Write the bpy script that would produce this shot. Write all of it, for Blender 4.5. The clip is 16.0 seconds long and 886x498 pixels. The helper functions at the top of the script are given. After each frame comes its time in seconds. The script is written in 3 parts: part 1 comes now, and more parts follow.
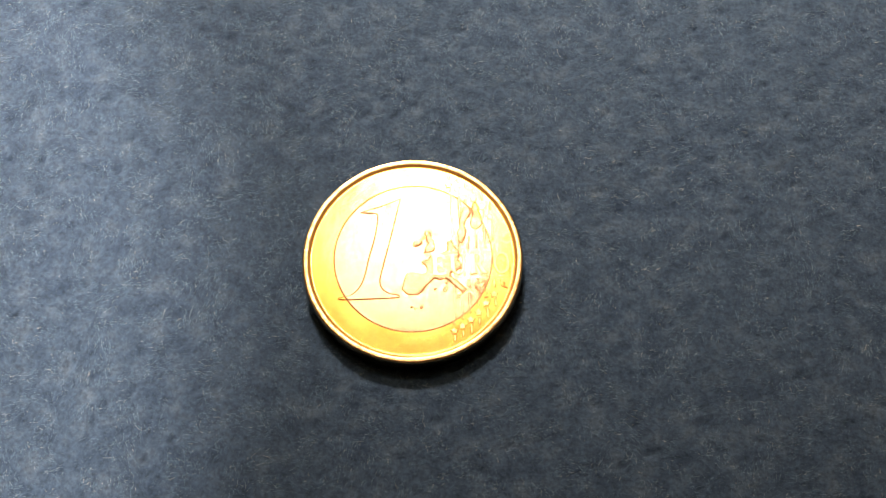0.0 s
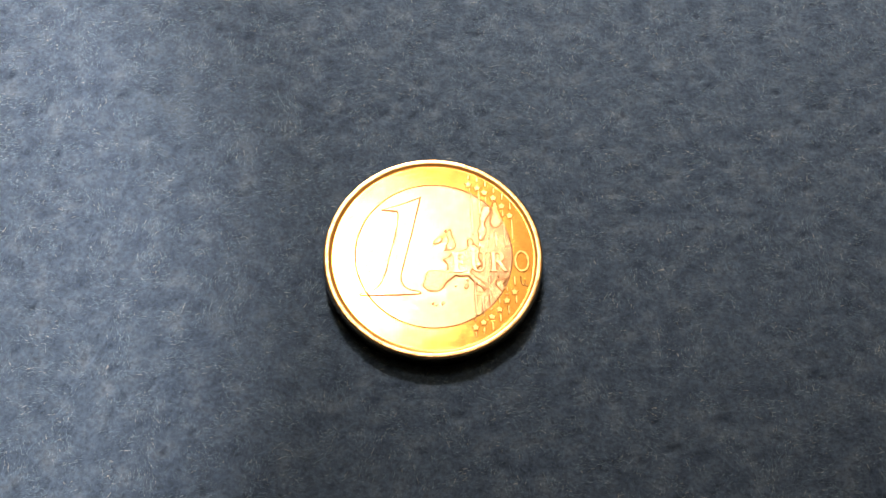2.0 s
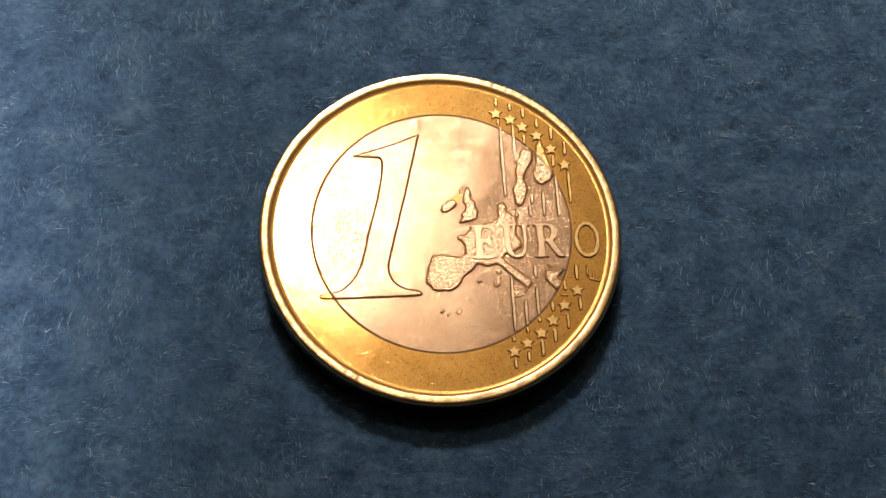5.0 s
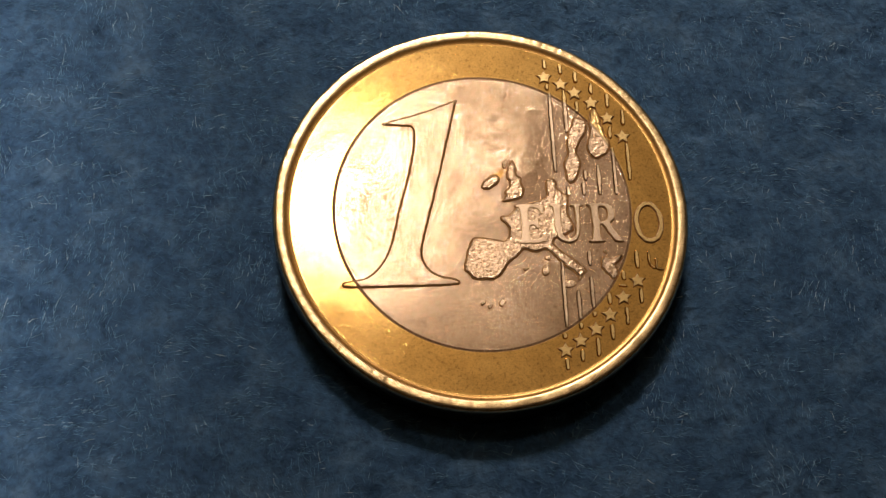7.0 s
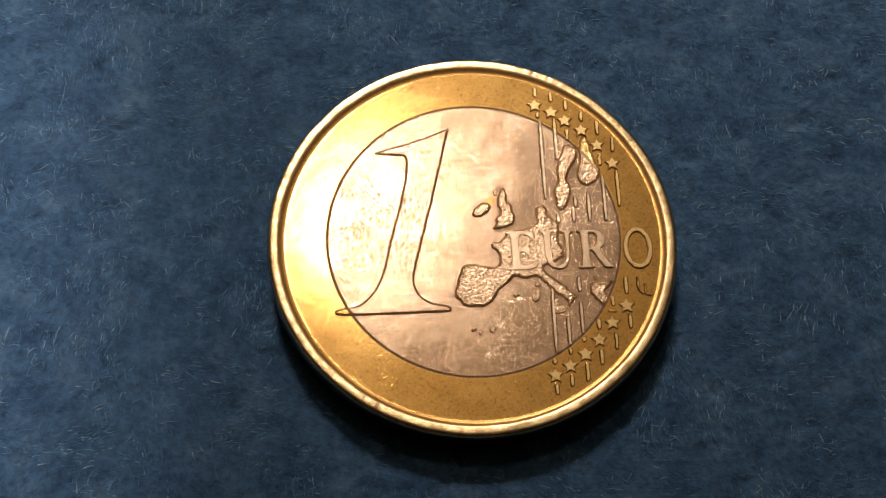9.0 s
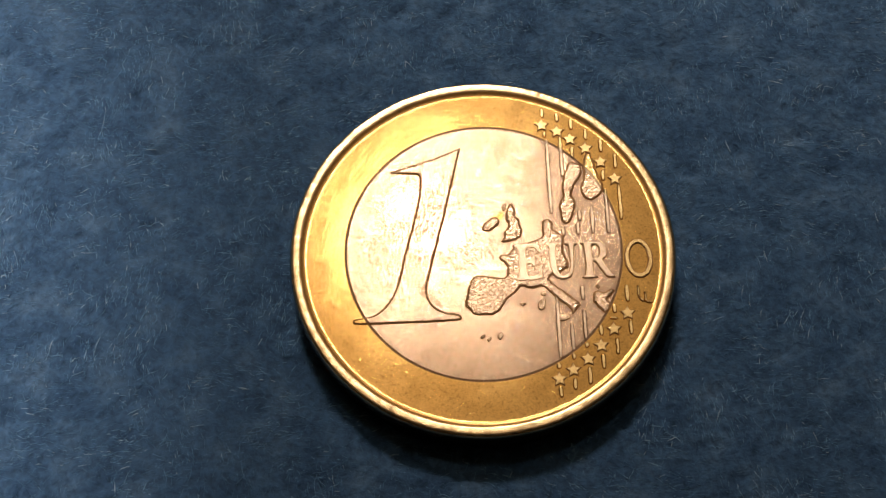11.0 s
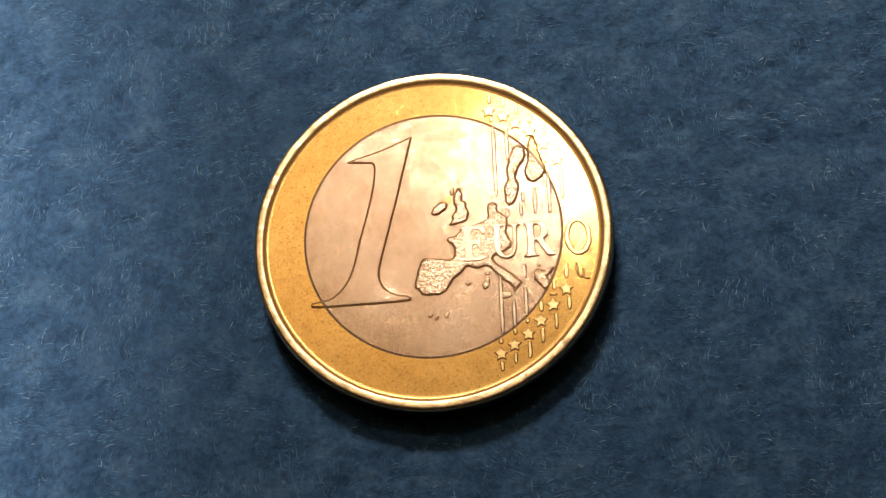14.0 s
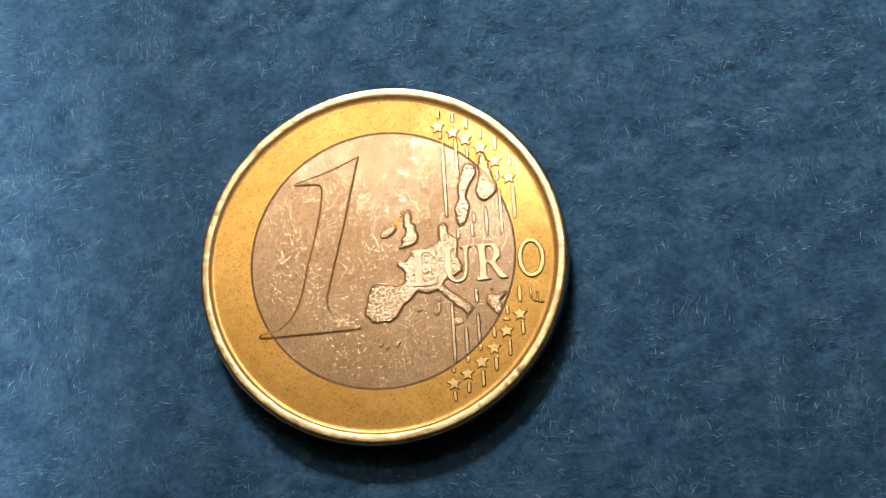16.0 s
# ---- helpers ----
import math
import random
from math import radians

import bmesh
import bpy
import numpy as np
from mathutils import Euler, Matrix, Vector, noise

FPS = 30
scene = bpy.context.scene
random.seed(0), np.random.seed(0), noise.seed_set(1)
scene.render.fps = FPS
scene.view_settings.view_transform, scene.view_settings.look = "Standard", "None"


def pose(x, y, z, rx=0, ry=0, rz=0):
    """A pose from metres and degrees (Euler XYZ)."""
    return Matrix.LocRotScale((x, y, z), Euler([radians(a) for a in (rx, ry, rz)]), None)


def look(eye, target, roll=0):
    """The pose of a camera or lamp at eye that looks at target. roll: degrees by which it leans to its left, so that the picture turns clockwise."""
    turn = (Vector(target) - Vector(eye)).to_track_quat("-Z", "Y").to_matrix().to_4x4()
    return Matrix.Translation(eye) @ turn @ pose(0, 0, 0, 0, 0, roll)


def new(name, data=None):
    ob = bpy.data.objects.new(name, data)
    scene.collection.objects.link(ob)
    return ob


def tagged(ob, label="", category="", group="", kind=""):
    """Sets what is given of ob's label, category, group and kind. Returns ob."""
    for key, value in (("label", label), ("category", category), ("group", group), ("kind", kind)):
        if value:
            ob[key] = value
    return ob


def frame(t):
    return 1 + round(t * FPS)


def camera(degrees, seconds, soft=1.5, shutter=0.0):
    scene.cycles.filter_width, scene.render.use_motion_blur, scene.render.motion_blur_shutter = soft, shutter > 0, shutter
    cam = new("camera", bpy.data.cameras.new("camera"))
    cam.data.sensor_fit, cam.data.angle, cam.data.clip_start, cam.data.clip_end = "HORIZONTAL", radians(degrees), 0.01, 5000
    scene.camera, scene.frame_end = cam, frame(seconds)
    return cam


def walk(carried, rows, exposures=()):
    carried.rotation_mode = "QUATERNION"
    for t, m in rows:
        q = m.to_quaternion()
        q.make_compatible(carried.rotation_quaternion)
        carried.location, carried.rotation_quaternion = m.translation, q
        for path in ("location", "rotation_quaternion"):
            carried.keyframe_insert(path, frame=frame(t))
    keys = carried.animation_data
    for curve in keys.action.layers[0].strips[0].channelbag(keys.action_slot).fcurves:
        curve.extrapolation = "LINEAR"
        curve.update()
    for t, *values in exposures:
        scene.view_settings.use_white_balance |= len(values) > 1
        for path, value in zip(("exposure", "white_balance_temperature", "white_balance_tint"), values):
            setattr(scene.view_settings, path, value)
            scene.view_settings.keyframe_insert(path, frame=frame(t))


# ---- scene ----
# A coin on a blue felt sheet, 1 mm = 0.001. Felt top at z = 0, coin centre at the origin.
MM = 0.001
RIM_SHIFT = (-0.07, -0.13)      # the rim against the joint, mm

# ---- camera and walk ----
cam = camera(33.0, 16.0, soft=1.4)
PATH = [
    (0.0, pose(0.00291, -0.06181, 0.14769, 23.291, 0.731, -1.953)),
    (0.5, pose(-0.00363, -0.06430, 0.14817, 24.484, -1.332, -2.476)),
    (1.0, pose(-0.00739, -0.06586, 0.14563, 25.454, -2.801, -2.754)),
    (1.5, pose(-0.00848, -0.06735, 0.14500, 25.472, -2.768, -2.169)),
    (2.0, pose(-0.00615, -0.06674, 0.14624, 25.141, -1.778, -2.268)),
    (2.5, pose(-0.00492, -0.06467, 0.14536, 24.259, -1.175, -2.188)),
    (3.0, pose(-0.00323, -0.05548, 0.12830, 23.674, -0.697, -2.109)),
    (3.2, pose(-0.00440, -0.05286, 0.12269, 23.611, -1.293, -2.255)),
    (5.3, pose(-0.00739, -0.03725, 0.08814, 23.102, -3.434, -3.237)),
    (5.5, pose(-0.00524, -0.03629, 0.08756, 22.660, -2.132, -2.895)),
    (6.0, pose(-0.00563, -0.03415, 0.08228, 22.320, -2.244, -2.648)),
    (6.5, pose(-0.00580, -0.03238, 0.07862, 22.205, -2.633, -2.803)),
    (7.0, pose(-0.00804, -0.03376, 0.07863, 22.441, -3.209, -2.542)),
    (7.5, pose(-0.00646, -0.03290, 0.07806, 22.016, -2.429, -2.417)),
    (8.0, pose(-0.00671, -0.03345, 0.07875, 22.470, -2.364, -2.405)),
    (8.5, pose(-0.00635, -0.03348, 0.07958, 22.678, -2.120, -2.530)),
    (9.0, pose(-0.00594, -0.03356, 0.08029, 22.893, -1.968, -2.523)),
    (9.2, pose(-0.00581, -0.03361, 0.08058, 22.923, -1.800, -2.482)),
    (11.3, pose(-0.00096, -0.03644, 0.08601, 23.725, 1.367, -2.021)),
    (11.5, pose(-0.00003, -0.03635, 0.08655, 23.309, 1.584, -2.110)),
    (12.0, pose(0.00169, -0.03757, 0.08763, 23.307, 2.910, -1.623)),
    (12.5, pose(0.00360, -0.03720, 0.08829, 22.454, 4.105, -1.426)),
    (13.0, pose(0.00526, -0.03750, 0.08990, 21.936, 4.866, -1.493)),
    (13.5, pose(0.00771, -0.03663, 0.09036, 21.432, 5.917, -1.638)),
    (14.0, pose(0.00995, -0.03549, 0.09132, 20.732, 6.734, -2.050)),
    (14.5, pose(0.01253, -0.03503, 0.09116, 20.590, 7.932, -2.233)),
    (15.0, pose(0.01326, -0.03294, 0.09192, 19.439, 7.992, -2.666)),
    (15.5, pose(0.01400, -0.03165, 0.09084, 18.987, 8.201, -2.840)),
    (16.0, pose(0.01487, -0.02879, 0.08986, 17.676, 8.246, -3.442)),
]
EXPOSURES = [
    (0.0, 0.60, 10800, 29),
    (2.6, 0.60, 11000, 32),
    (3.2, 0.50, 10500, 30),
    (5.3, -0.08, 7550, 16),
    (7.3, -0.43, 7250, 15),
    (12.0, -0.44, 7200, 17),
    (13.0, -0.30, 7150, 16),
    (14.5, 0.18, 6750, 11),
    (16.0, 0.5, 6300, 4),
]
walk(cam, PATH, EXPOSURES)

# ---- world and lamps ----
world = bpy.data.worlds.new("world")
scene.world = world
world.use_nodes = True
world.node_tree.nodes["Background"].inputs["Color"].default_value = (0.05, 0.05, 0.055, 1)
world.node_tree.nodes["Background"].inputs["Strength"].default_value = 0.3


def lamp(name, kind, power, colour, place):
    data = bpy.data.lights.new(name, kind)
    data.energy, data.color = power, colour
    ob = new(name, data)
    ob.matrix_world = place
    return ob


# A shaded lamp high over the far side of the coin, aimed beside it: the coin mirrors it.
desk_lamp = lamp("desk_lamp", "SPOT", 3.05, (1.0, 0.945, 0.87), look((-0.016, 0.366, 0.80), (-0.030, 0.020, 0.0)))
desk_lamp.data.spot_size, desk_lamp.data.spot_blend = radians(8.2), 1.0
desk_lamp.data.shadow_soft_size = 0.039
# An added lamp behind the coin, aimed past it to brighten the far felt.
back_fill = lamp("back_fill", "SPOT", 29.0, (1.0, 0.93, 0.85), look((-0.03, 0.38, 0.37), (0.010, 0.172, 0.0)))
back_fill.data.spot_size, back_fill.data.spot_blend = radians(39.0), 1.0
back_fill.data.shadow_soft_size = 0.07
# A cooler west lamp: its cone's edge imitates a shadow's edge by the coin.
SIDE, AIM, RIM = Vector((-0.75, 0.14, 0.80)), Vector((-0.150, 0.010, 0.0)), Vector((-0.0200, 0.0, 0.0))
side_lamp = lamp("side_lamp", "SPOT", 70.0, (1.0, 0.965, 0.93), look(SIDE, AIM))
side_lamp.data.spot_size, side_lamp.data.spot_blend = 2 * (AIM - SIDE).angle(RIM - SIDE), 0.10
side_lamp.data.shadow_soft_size = 0.008
# Added warm lamp out of view: lights the ceiling that the coin mirrors.
ceiling_fill = lamp("ceiling_fill", "SPOT", 58.0, (1.0, 0.78, 0.53), look((-0.68, 0.94, 1.0), (-0.20, 0.98, 1.85)))
ceiling_fill.data.spot_size, ceiling_fill.data.spot_blend = radians(96.0), 0.95
ceiling_fill.data.shadow_soft_size = 0.08


# ---- materials ----
def material(name):
    m = bpy.data.materials.new(name)
    m.use_nodes = True
    return m, m.node_tree.nodes, m.node_tree.links, m.node_tree.nodes["Principled BSDF"]


def add(nodes, kind, **values):
    n = nodes.new(kind)
    for key, value in values.items():
        n.inputs[key.replace("_", " ")].default_value = value
    return n


def ramp(nodes, links, source, stops):
    n = nodes.new("ShaderNodeValToRGB")
    while len(n.color_ramp.elements) < len(stops):
        n.color_ramp.elements.new(0.5)
    for e, (at, colour) in zip(n.color_ramp.elements, stops):
        e.position, e.color = at, (*colour, 1)
    links.new(source, n.inputs["Fac"])
    return n.outputs["Color"]


def grey(v):
    return (v, v, v)


def math_node(nodes, links, operation, a, b=None, c=None):
    n = nodes.new("ShaderNodeMath")
    n.operation = operation
    for i, v in enumerate((a, b, c)):
        if v is None:
            continue
        if isinstance(v, (int, float)):
            n.inputs[i].default_value = v
        else:
            links.new(v, n.inputs[i])
    return n.outputs[0]


def mix(nodes, links, factor, a, b, blend="MIX"):
    n = nodes.new("ShaderNodeMix")
    n.data_type, n.blend_type = "RGBA", blend
    for socket, v in ((n.inputs[0], factor), (n.inputs[6], a), (n.inputs[7], b)):
        if isinstance(v, (int, float)):
            socket.default_value = v
        elif isinstance(v, tuple):
            socket.default_value = (*v, 1)
        else:
            links.new(v, socket)
    return n.outputs[2]


def noise_node(nodes, links, vector, scale, detail=3.0, rough=0.55):
    n = add(nodes, "ShaderNodeTexNoise", Scale=scale, Detail=detail, Roughness=rough)
    if vector is not None:
        links.new(vector, n.inputs["Vector"])
    return n.outputs["Fac"]


def stretched(nodes, links, vector, turn, scale):
    """Turns, then stretches: features come out 1 / scale long along the turned axes."""
    n = nodes.new("ShaderNodeMapping")
    n.vector_type = "TEXTURE"
    n.inputs["Rotation"].default_value = (0, 0, radians(turn))
    n.inputs["Scale"].default_value = [1 / v for v in scale]
    links.new(vector, n.inputs["Vector"])
    return n.outputs[0]


def coin_metal(name, stippled=False):
    """Struck metal in the coin's own coordinates: cupronickel inside the joint, nordic gold outside it."""
    m, nodes, links, bsdf = material(name)
    at = nodes.new("ShaderNodeTexCoord").outputs["Object"]
    flat = nodes.new("ShaderNodeVectorMath")
    flat.operation = "MULTIPLY"
    flat.inputs[1].default_value = (1, 1, 0)
    links.new(at, flat.inputs[0])
    length = nodes.new("ShaderNodeVectorMath")
    length.operation = "LENGTH"
    links.new(flat.outputs[0], length.inputs[0])
    radius = math_node(nodes, links, "MULTIPLY", length.outputs["Value"], 1000.0)
    outside = math_node(nodes, links, "GREATER_THAN", radius, 8.36)
    # the rim is struck a little off the centre of the joint
    shifted = nodes.new("ShaderNodeVectorMath")
    shifted.operation = "SUBTRACT"
    shifted.inputs[1].default_value = (RIM_SHIFT[0] * MM, RIM_SHIFT[1] * MM, 0)
    links.new(flat.outputs[0], shifted.inputs[0])
    rim_length = nodes.new("ShaderNodeVectorMath")
    rim_length.operation = "LENGTH"
    links.new(shifted.outputs[0], rim_length.inputs[0])
    rim_radius = math_node(nodes, links, "MULTIPLY", rim_length.outputs["Value"], 1000.0)
    # tarnish, two scales
    broad = noise_node(nodes, links, at, 260, 4)
    fine = noise_node(nodes, links, at, 8500, 4, 0.7)
    tarnish = ramp(nodes, links, broad, ((0.3, grey(0)), (0.7, grey(1))))
    nickel = mix(nodes, links, tarnish, (0.53, 0.372, 0.250), (0.60, 0.432, 0.303))
    gold = mix(nodes, links, tarnish, (0.83, 0.50, 0.160), (0.92, 0.595, 0.215))
    base = mix(nodes, links, outside, nickel, gold)
    film = ramp(nodes, links, noise_node(nodes, links, at, 1100, 5, 0.65), ((0.42, grey(0)), (0.62, grey(0.34))))
    base = mix(nodes, links, film, base, mix(nodes, links, outside, (0.36, 0.25, 0.18), (0.56, 0.34, 0.11)))
    base = mix(nodes, links, 0.32, base, ramp(nodes, links, fine, ((0.36, grey(0.30)), (0.56, grey(1.0)))), "MULTIPLY")
    # grime in the joint and in a band at the foot of the rim
    joint = math_node(nodes, links, "ABSOLUTE", math_node(nodes, links, "SUBTRACT", radius, 8.36))
    joint = ramp(nodes, links, joint, ((0.045, grey(0.92)), (0.095, grey(0))))
    crumbs = noise_node(nodes, links, at, 1900, 3, 0.6)
    foot = math_node(nodes, links, "ABSOLUTE", math_node(nodes, links, "SUBTRACT", rim_radius, 10.93))
    foot = math_node(nodes, links, "MULTIPLY_ADD", crumbs, -0.12, math_node(nodes, links, "ADD", foot, 0.06))
    foot = ramp(nodes, links, foot, ((0.04, grey(0.60)), (0.24, grey(0))))
    grime = mix(nodes, links, 1.0, joint, foot, "LIGHTEN")
    base = mix(nodes, links, foot, base, (0.60, 0.25, 0.06))
    base = mix(nodes, links, joint, base, (0.20, 0.09, 0.03))
    # a brassy stain beside the islands on the map
    spot = nodes.new("ShaderNodeVectorMath")
    spot.operation = "DISTANCE"
    spot.inputs[1].default_value = (2.15 * MM, 3.35 * MM, 2.15 * MM)
    wob = nodes.new("ShaderNodeVectorMath")
    wob.operation = "MULTIPLY_ADD"
    wobble = add(nodes, "ShaderNodeTexNoise", Scale=1500.0)
    links.new(at, wobble.inputs["Vector"])
    links.new(wobble.outputs["Color"], wob.inputs[0])
    wob.inputs[1].default_value = (0.0022, 0.0022, 0)
    links.new(at, wob.inputs[2])
    links.new(wob.outputs[0], spot.inputs[0])
    stain = ramp(nodes, links, math_node(nodes, links, "MULTIPLY", spot.outputs["Value"], 1000.0), ((0.30, grey(0.8)), (0.60, grey(0))))
    base = mix(nodes, links, stain, base, (0.62, 0.32, 0.05))
    split = nodes.new("ShaderNodeSeparateXYZ")
    links.new(at, split.inputs[0])
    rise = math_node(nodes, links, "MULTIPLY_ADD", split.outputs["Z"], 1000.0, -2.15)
    # the rim's crown is rubbed pale, the milled side under it has painted shade
    worn = ramp(nodes, links, math_node(nodes, links, "SUBTRACT", rim_radius, 11.0), ((0.02, grey(0)), (0.10, grey(1))))
    side_shade = ramp(nodes, links, math_node(nodes, links, "SUBTRACT", 0.15, rise), ((0.07, grey(0)), (0.21, grey(1))))
    side_shade = math_node(nodes, links, "MULTIPLY", side_shade, math_node(nodes, links, "GREATER_THAN", rim_radius, 11.4))
    base = mix(nodes, links, math_node(nodes, links, "MULTIPLY", worn, 0.8), base, (0.95, 0.75, 0.46))
    smudge = ramp(nodes, links, noise_node(nodes, links, at, 1300, 4, 0.65), ((0.48, grey(0)), (0.68, grey(0.5))))
    base = mix(nodes, links, math_node(nodes, links, "MULTIPLY", worn, smudge), base, (0.34, 0.19, 0.07))
    base = mix(nodes, links, math_node(nodes, links, "MULTIPLY", side_shade, 0.9), base, (0.10, 0.055, 0.03))
    inside_rim = math_node(nodes, links, "LESS_THAN", rim_radius, 10.9)
    # the tops of the relief are rubbed pale
    rise = math_node(nodes, links, "MULTIPLY_ADD", fine, 0.05, rise)
    rubbed = ramp(nodes, links, rise, ((0.100, grey(0)), (0.128, grey(1))))
    rubbed = math_node(nodes, links, "MULTIPLY", rubbed, inside_rim)
    pale = mix(nodes, links, outside, (0.80, 0.63, 0.47), (0.98, 0.75, 0.38))
    base = mix(nodes, links, math_node(nodes, links, "MULTIPLY", rubbed, 0.75), base, pale)
    if stippled:
        crust = ramp(nodes, links, noise_node(nodes, links, at, 5400, 2, 0.5), ((0.43, grey(1)), (0.55, grey(0))))
        base = mix(nodes, links, math_node(nodes, links, "MULTIPLY", crust, 0.58), base, (0.26, 0.14, 0.06))
    # short nicks all ways, in patches: their glints are painted pale, pits hold dirt
    patch = ramp(nodes, links, noise_node(nodes, links, at, 420, 3, 0.6), ((0.36, grey(0.20)), (0.64, grey(1.15))))
    nicks, glints = [], None
    for turn, along, across, limit, deep in ((4, 1900, 10500, 0.66, -0.45), (86, 1600, 11000, 0.63, -0.45), (97, 2600, 12000, 0.66, 0.45), (31, 2000, 11500, 0.68, -0.4),
                                             (-42, 2400, 11500, 0.68, -0.4), (-68, 2000, 11000, 0.67, 0.45), (62, 2200, 12000, 0.69, -0.35)):
        nick = noise_node(nodes, links, stretched(nodes, links, at, turn, (along, across, 300)), 1.0, 2, 0.5)
        nick = ramp(nodes, links, nick, ((limit - 0.03, grey(0)), (limit + 0.05, grey(1))))
        nicks.append((nick, deep))
        glints = nick if glints is None else math_node(nodes, links, "MAXIMUM", glints, nick)
    inside = math_node(nodes, links, "SUBTRACT", 1.0, outside)
    glints = math_node(nodes, links, "MULTIPLY", glints, math_node(nodes, links, "MULTIPLY", patch, math_node(nodes, links, "MULTIPLY_ADD", inside, 0.30, 0.05)))
    base = mix(nodes, links, math_node(nodes, links, "MULTIPLY", glints, inside_rim), base, mix(nodes, links, outside, (0.92, 0.76, 0.58), (1.0, 0.80, 0.42)))
    pits = ramp(nodes, links, noise_node(nodes, links, at, 5200, 3, 0.6), ((0.34, grey(0)), (0.44, grey(1))))
    base = mix(nodes, links, math_node(nodes, links, "MULTIPLY_ADD", pits, -0.45, 0.45), base, (0.22, 0.115, 0.045))
    links.new(base, bsdf.inputs["Base Color"])
    links.new(math_node(nodes, links, "MULTIPLY_ADD", grime, -0.9, 1.0), bsdf.inputs["Metallic"])
    # handling wear
    rub = noise_node(nodes, links, at, 700, 5, 0.6)
    rough = ramp(nodes, links, rub, ((0.3, grey(0.07)), (0.7, grey(0.12))))
    rough = mix(nodes, links, math_node(nodes, links, "MULTIPLY", rubbed, 0.9), rough, grey(0.17))
    rough = mix(nodes, links, worn, rough, grey(0.27))
    rough = mix(nodes, links, grime, rough, grey(0.55))
    if stippled:
        rough = mix(nodes, links, 1.0, rough, grey(0.09), "ADD")
    links.new(rough, bsdf.inputs["Roughness"])
    # fine grain, pits and nicks
    grain = noise_node(nodes, links, at, 19000, 3, 0.6)
    h = math_node(nodes, links, "MULTIPLY_ADD", pits, 0.30, math_node(nodes, links, "MULTIPLY", grain, 0.34))
    for nick, deep in nicks:
        h = math_node(nodes, links, "MULTIPLY_ADD", nick, deep, h)
    burr = noise_node(nodes, links, at, 10500, 2, 0.6)
    h = math_node(nodes, links, "MULTIPLY_ADD", ramp(nodes, links, burr, ((0.60, grey(0)), (0.72, grey(1)))), 0.55, h)
    h = math_node(nodes, links, "MULTIPLY", h, math_node(nodes, links, "MULTIPLY", patch, math_node(nodes, links, "MULTIPLY_ADD", outside, -0.88, 1.0)))
    h = math_node(nodes, links, "MULTIPLY_ADD", broad, 2.0, math_node(nodes, links, "MULTIPLY_ADD", grain, 0.14, h))
    if stippled:
        h = math_node(nodes, links, "MULTIPLY_ADD", crust, -1.2, h)
    bump = add(nodes, "ShaderNodeBump", Strength=0.21, Distance=0.00004)
    links.new(h, bump.inputs["Height"])
    links.new(bump.outputs[0], bsdf.inputs["Normal"])
    # hairline scratches scatter a part of the light widely
    hazy = nodes.new("ShaderNodeBsdfPrincipled")
    links.new(math_node(nodes, links, "MULTIPLY_ADD", grime, -0.9, 1.0), hazy.inputs["Metallic"])
    hazy.inputs["Roughness"].default_value = 0.31
    links.new(base, hazy.inputs["Base Color"])
    links.new(bump.outputs[0], hazy.inputs["Normal"])
    both = nodes.new("ShaderNodeMixShader")
    links.new(math_node(nodes, links, "MULTIPLY_ADD", rubbed, 0.30, 0.13), both.inputs[0])
    links.new(bsdf.outputs[0], both.inputs[1])
    links.new(hazy.outputs[0], both.inputs[2])
    links.new(both.outputs[0], nodes["Material Output"].inputs["Surface"])
    return m


def flank_metal(name, dark, middle, light, metallic):
    """Mottled worn metal for the flanks of the relief; its tones paint shade and glint."""
    m, nodes, links, bsdf = material(name)
    at = nodes.new("ShaderNodeTexCoord").outputs["Object"]
    n = noise_node(nodes, links, at, 3800, 4, 0.65)
    links.new(ramp(nodes, links, n, ((0.32, dark), (0.52, middle), (0.70, light))), bsdf.inputs["Base Color"])
    bsdf.inputs["Metallic"].default_value = metallic
    bsdf.inputs["Roughness"].default_value = 0.42
    bump = add(nodes, "ShaderNodeBump", Strength=0.3, Distance=0.00003)
    links.new(n, bump.inputs["Height"])
    links.new(bump.outputs[0], bsdf.inputs["Normal"])
    return m


METAL = coin_metal("struck_metal")
# brown flank foot: tarnish and painted shade; pale upper edge: painted glint
GRIME_SHADE = flank_metal("grime_shade_metal", (0.37, 0.165, 0.052), (0.50, 0.245, 0.09), (0.64, 0.40, 0.19), 0.1)
EDGE_GLINT = flank_metal("edge_glint_metal", (0.55, 0.32, 0.13), (0.84, 0.62, 0.35), (0.95, 0.78, 0.52), 0.1)
METAL_MAP = coin_metal("stippled_metal", True)


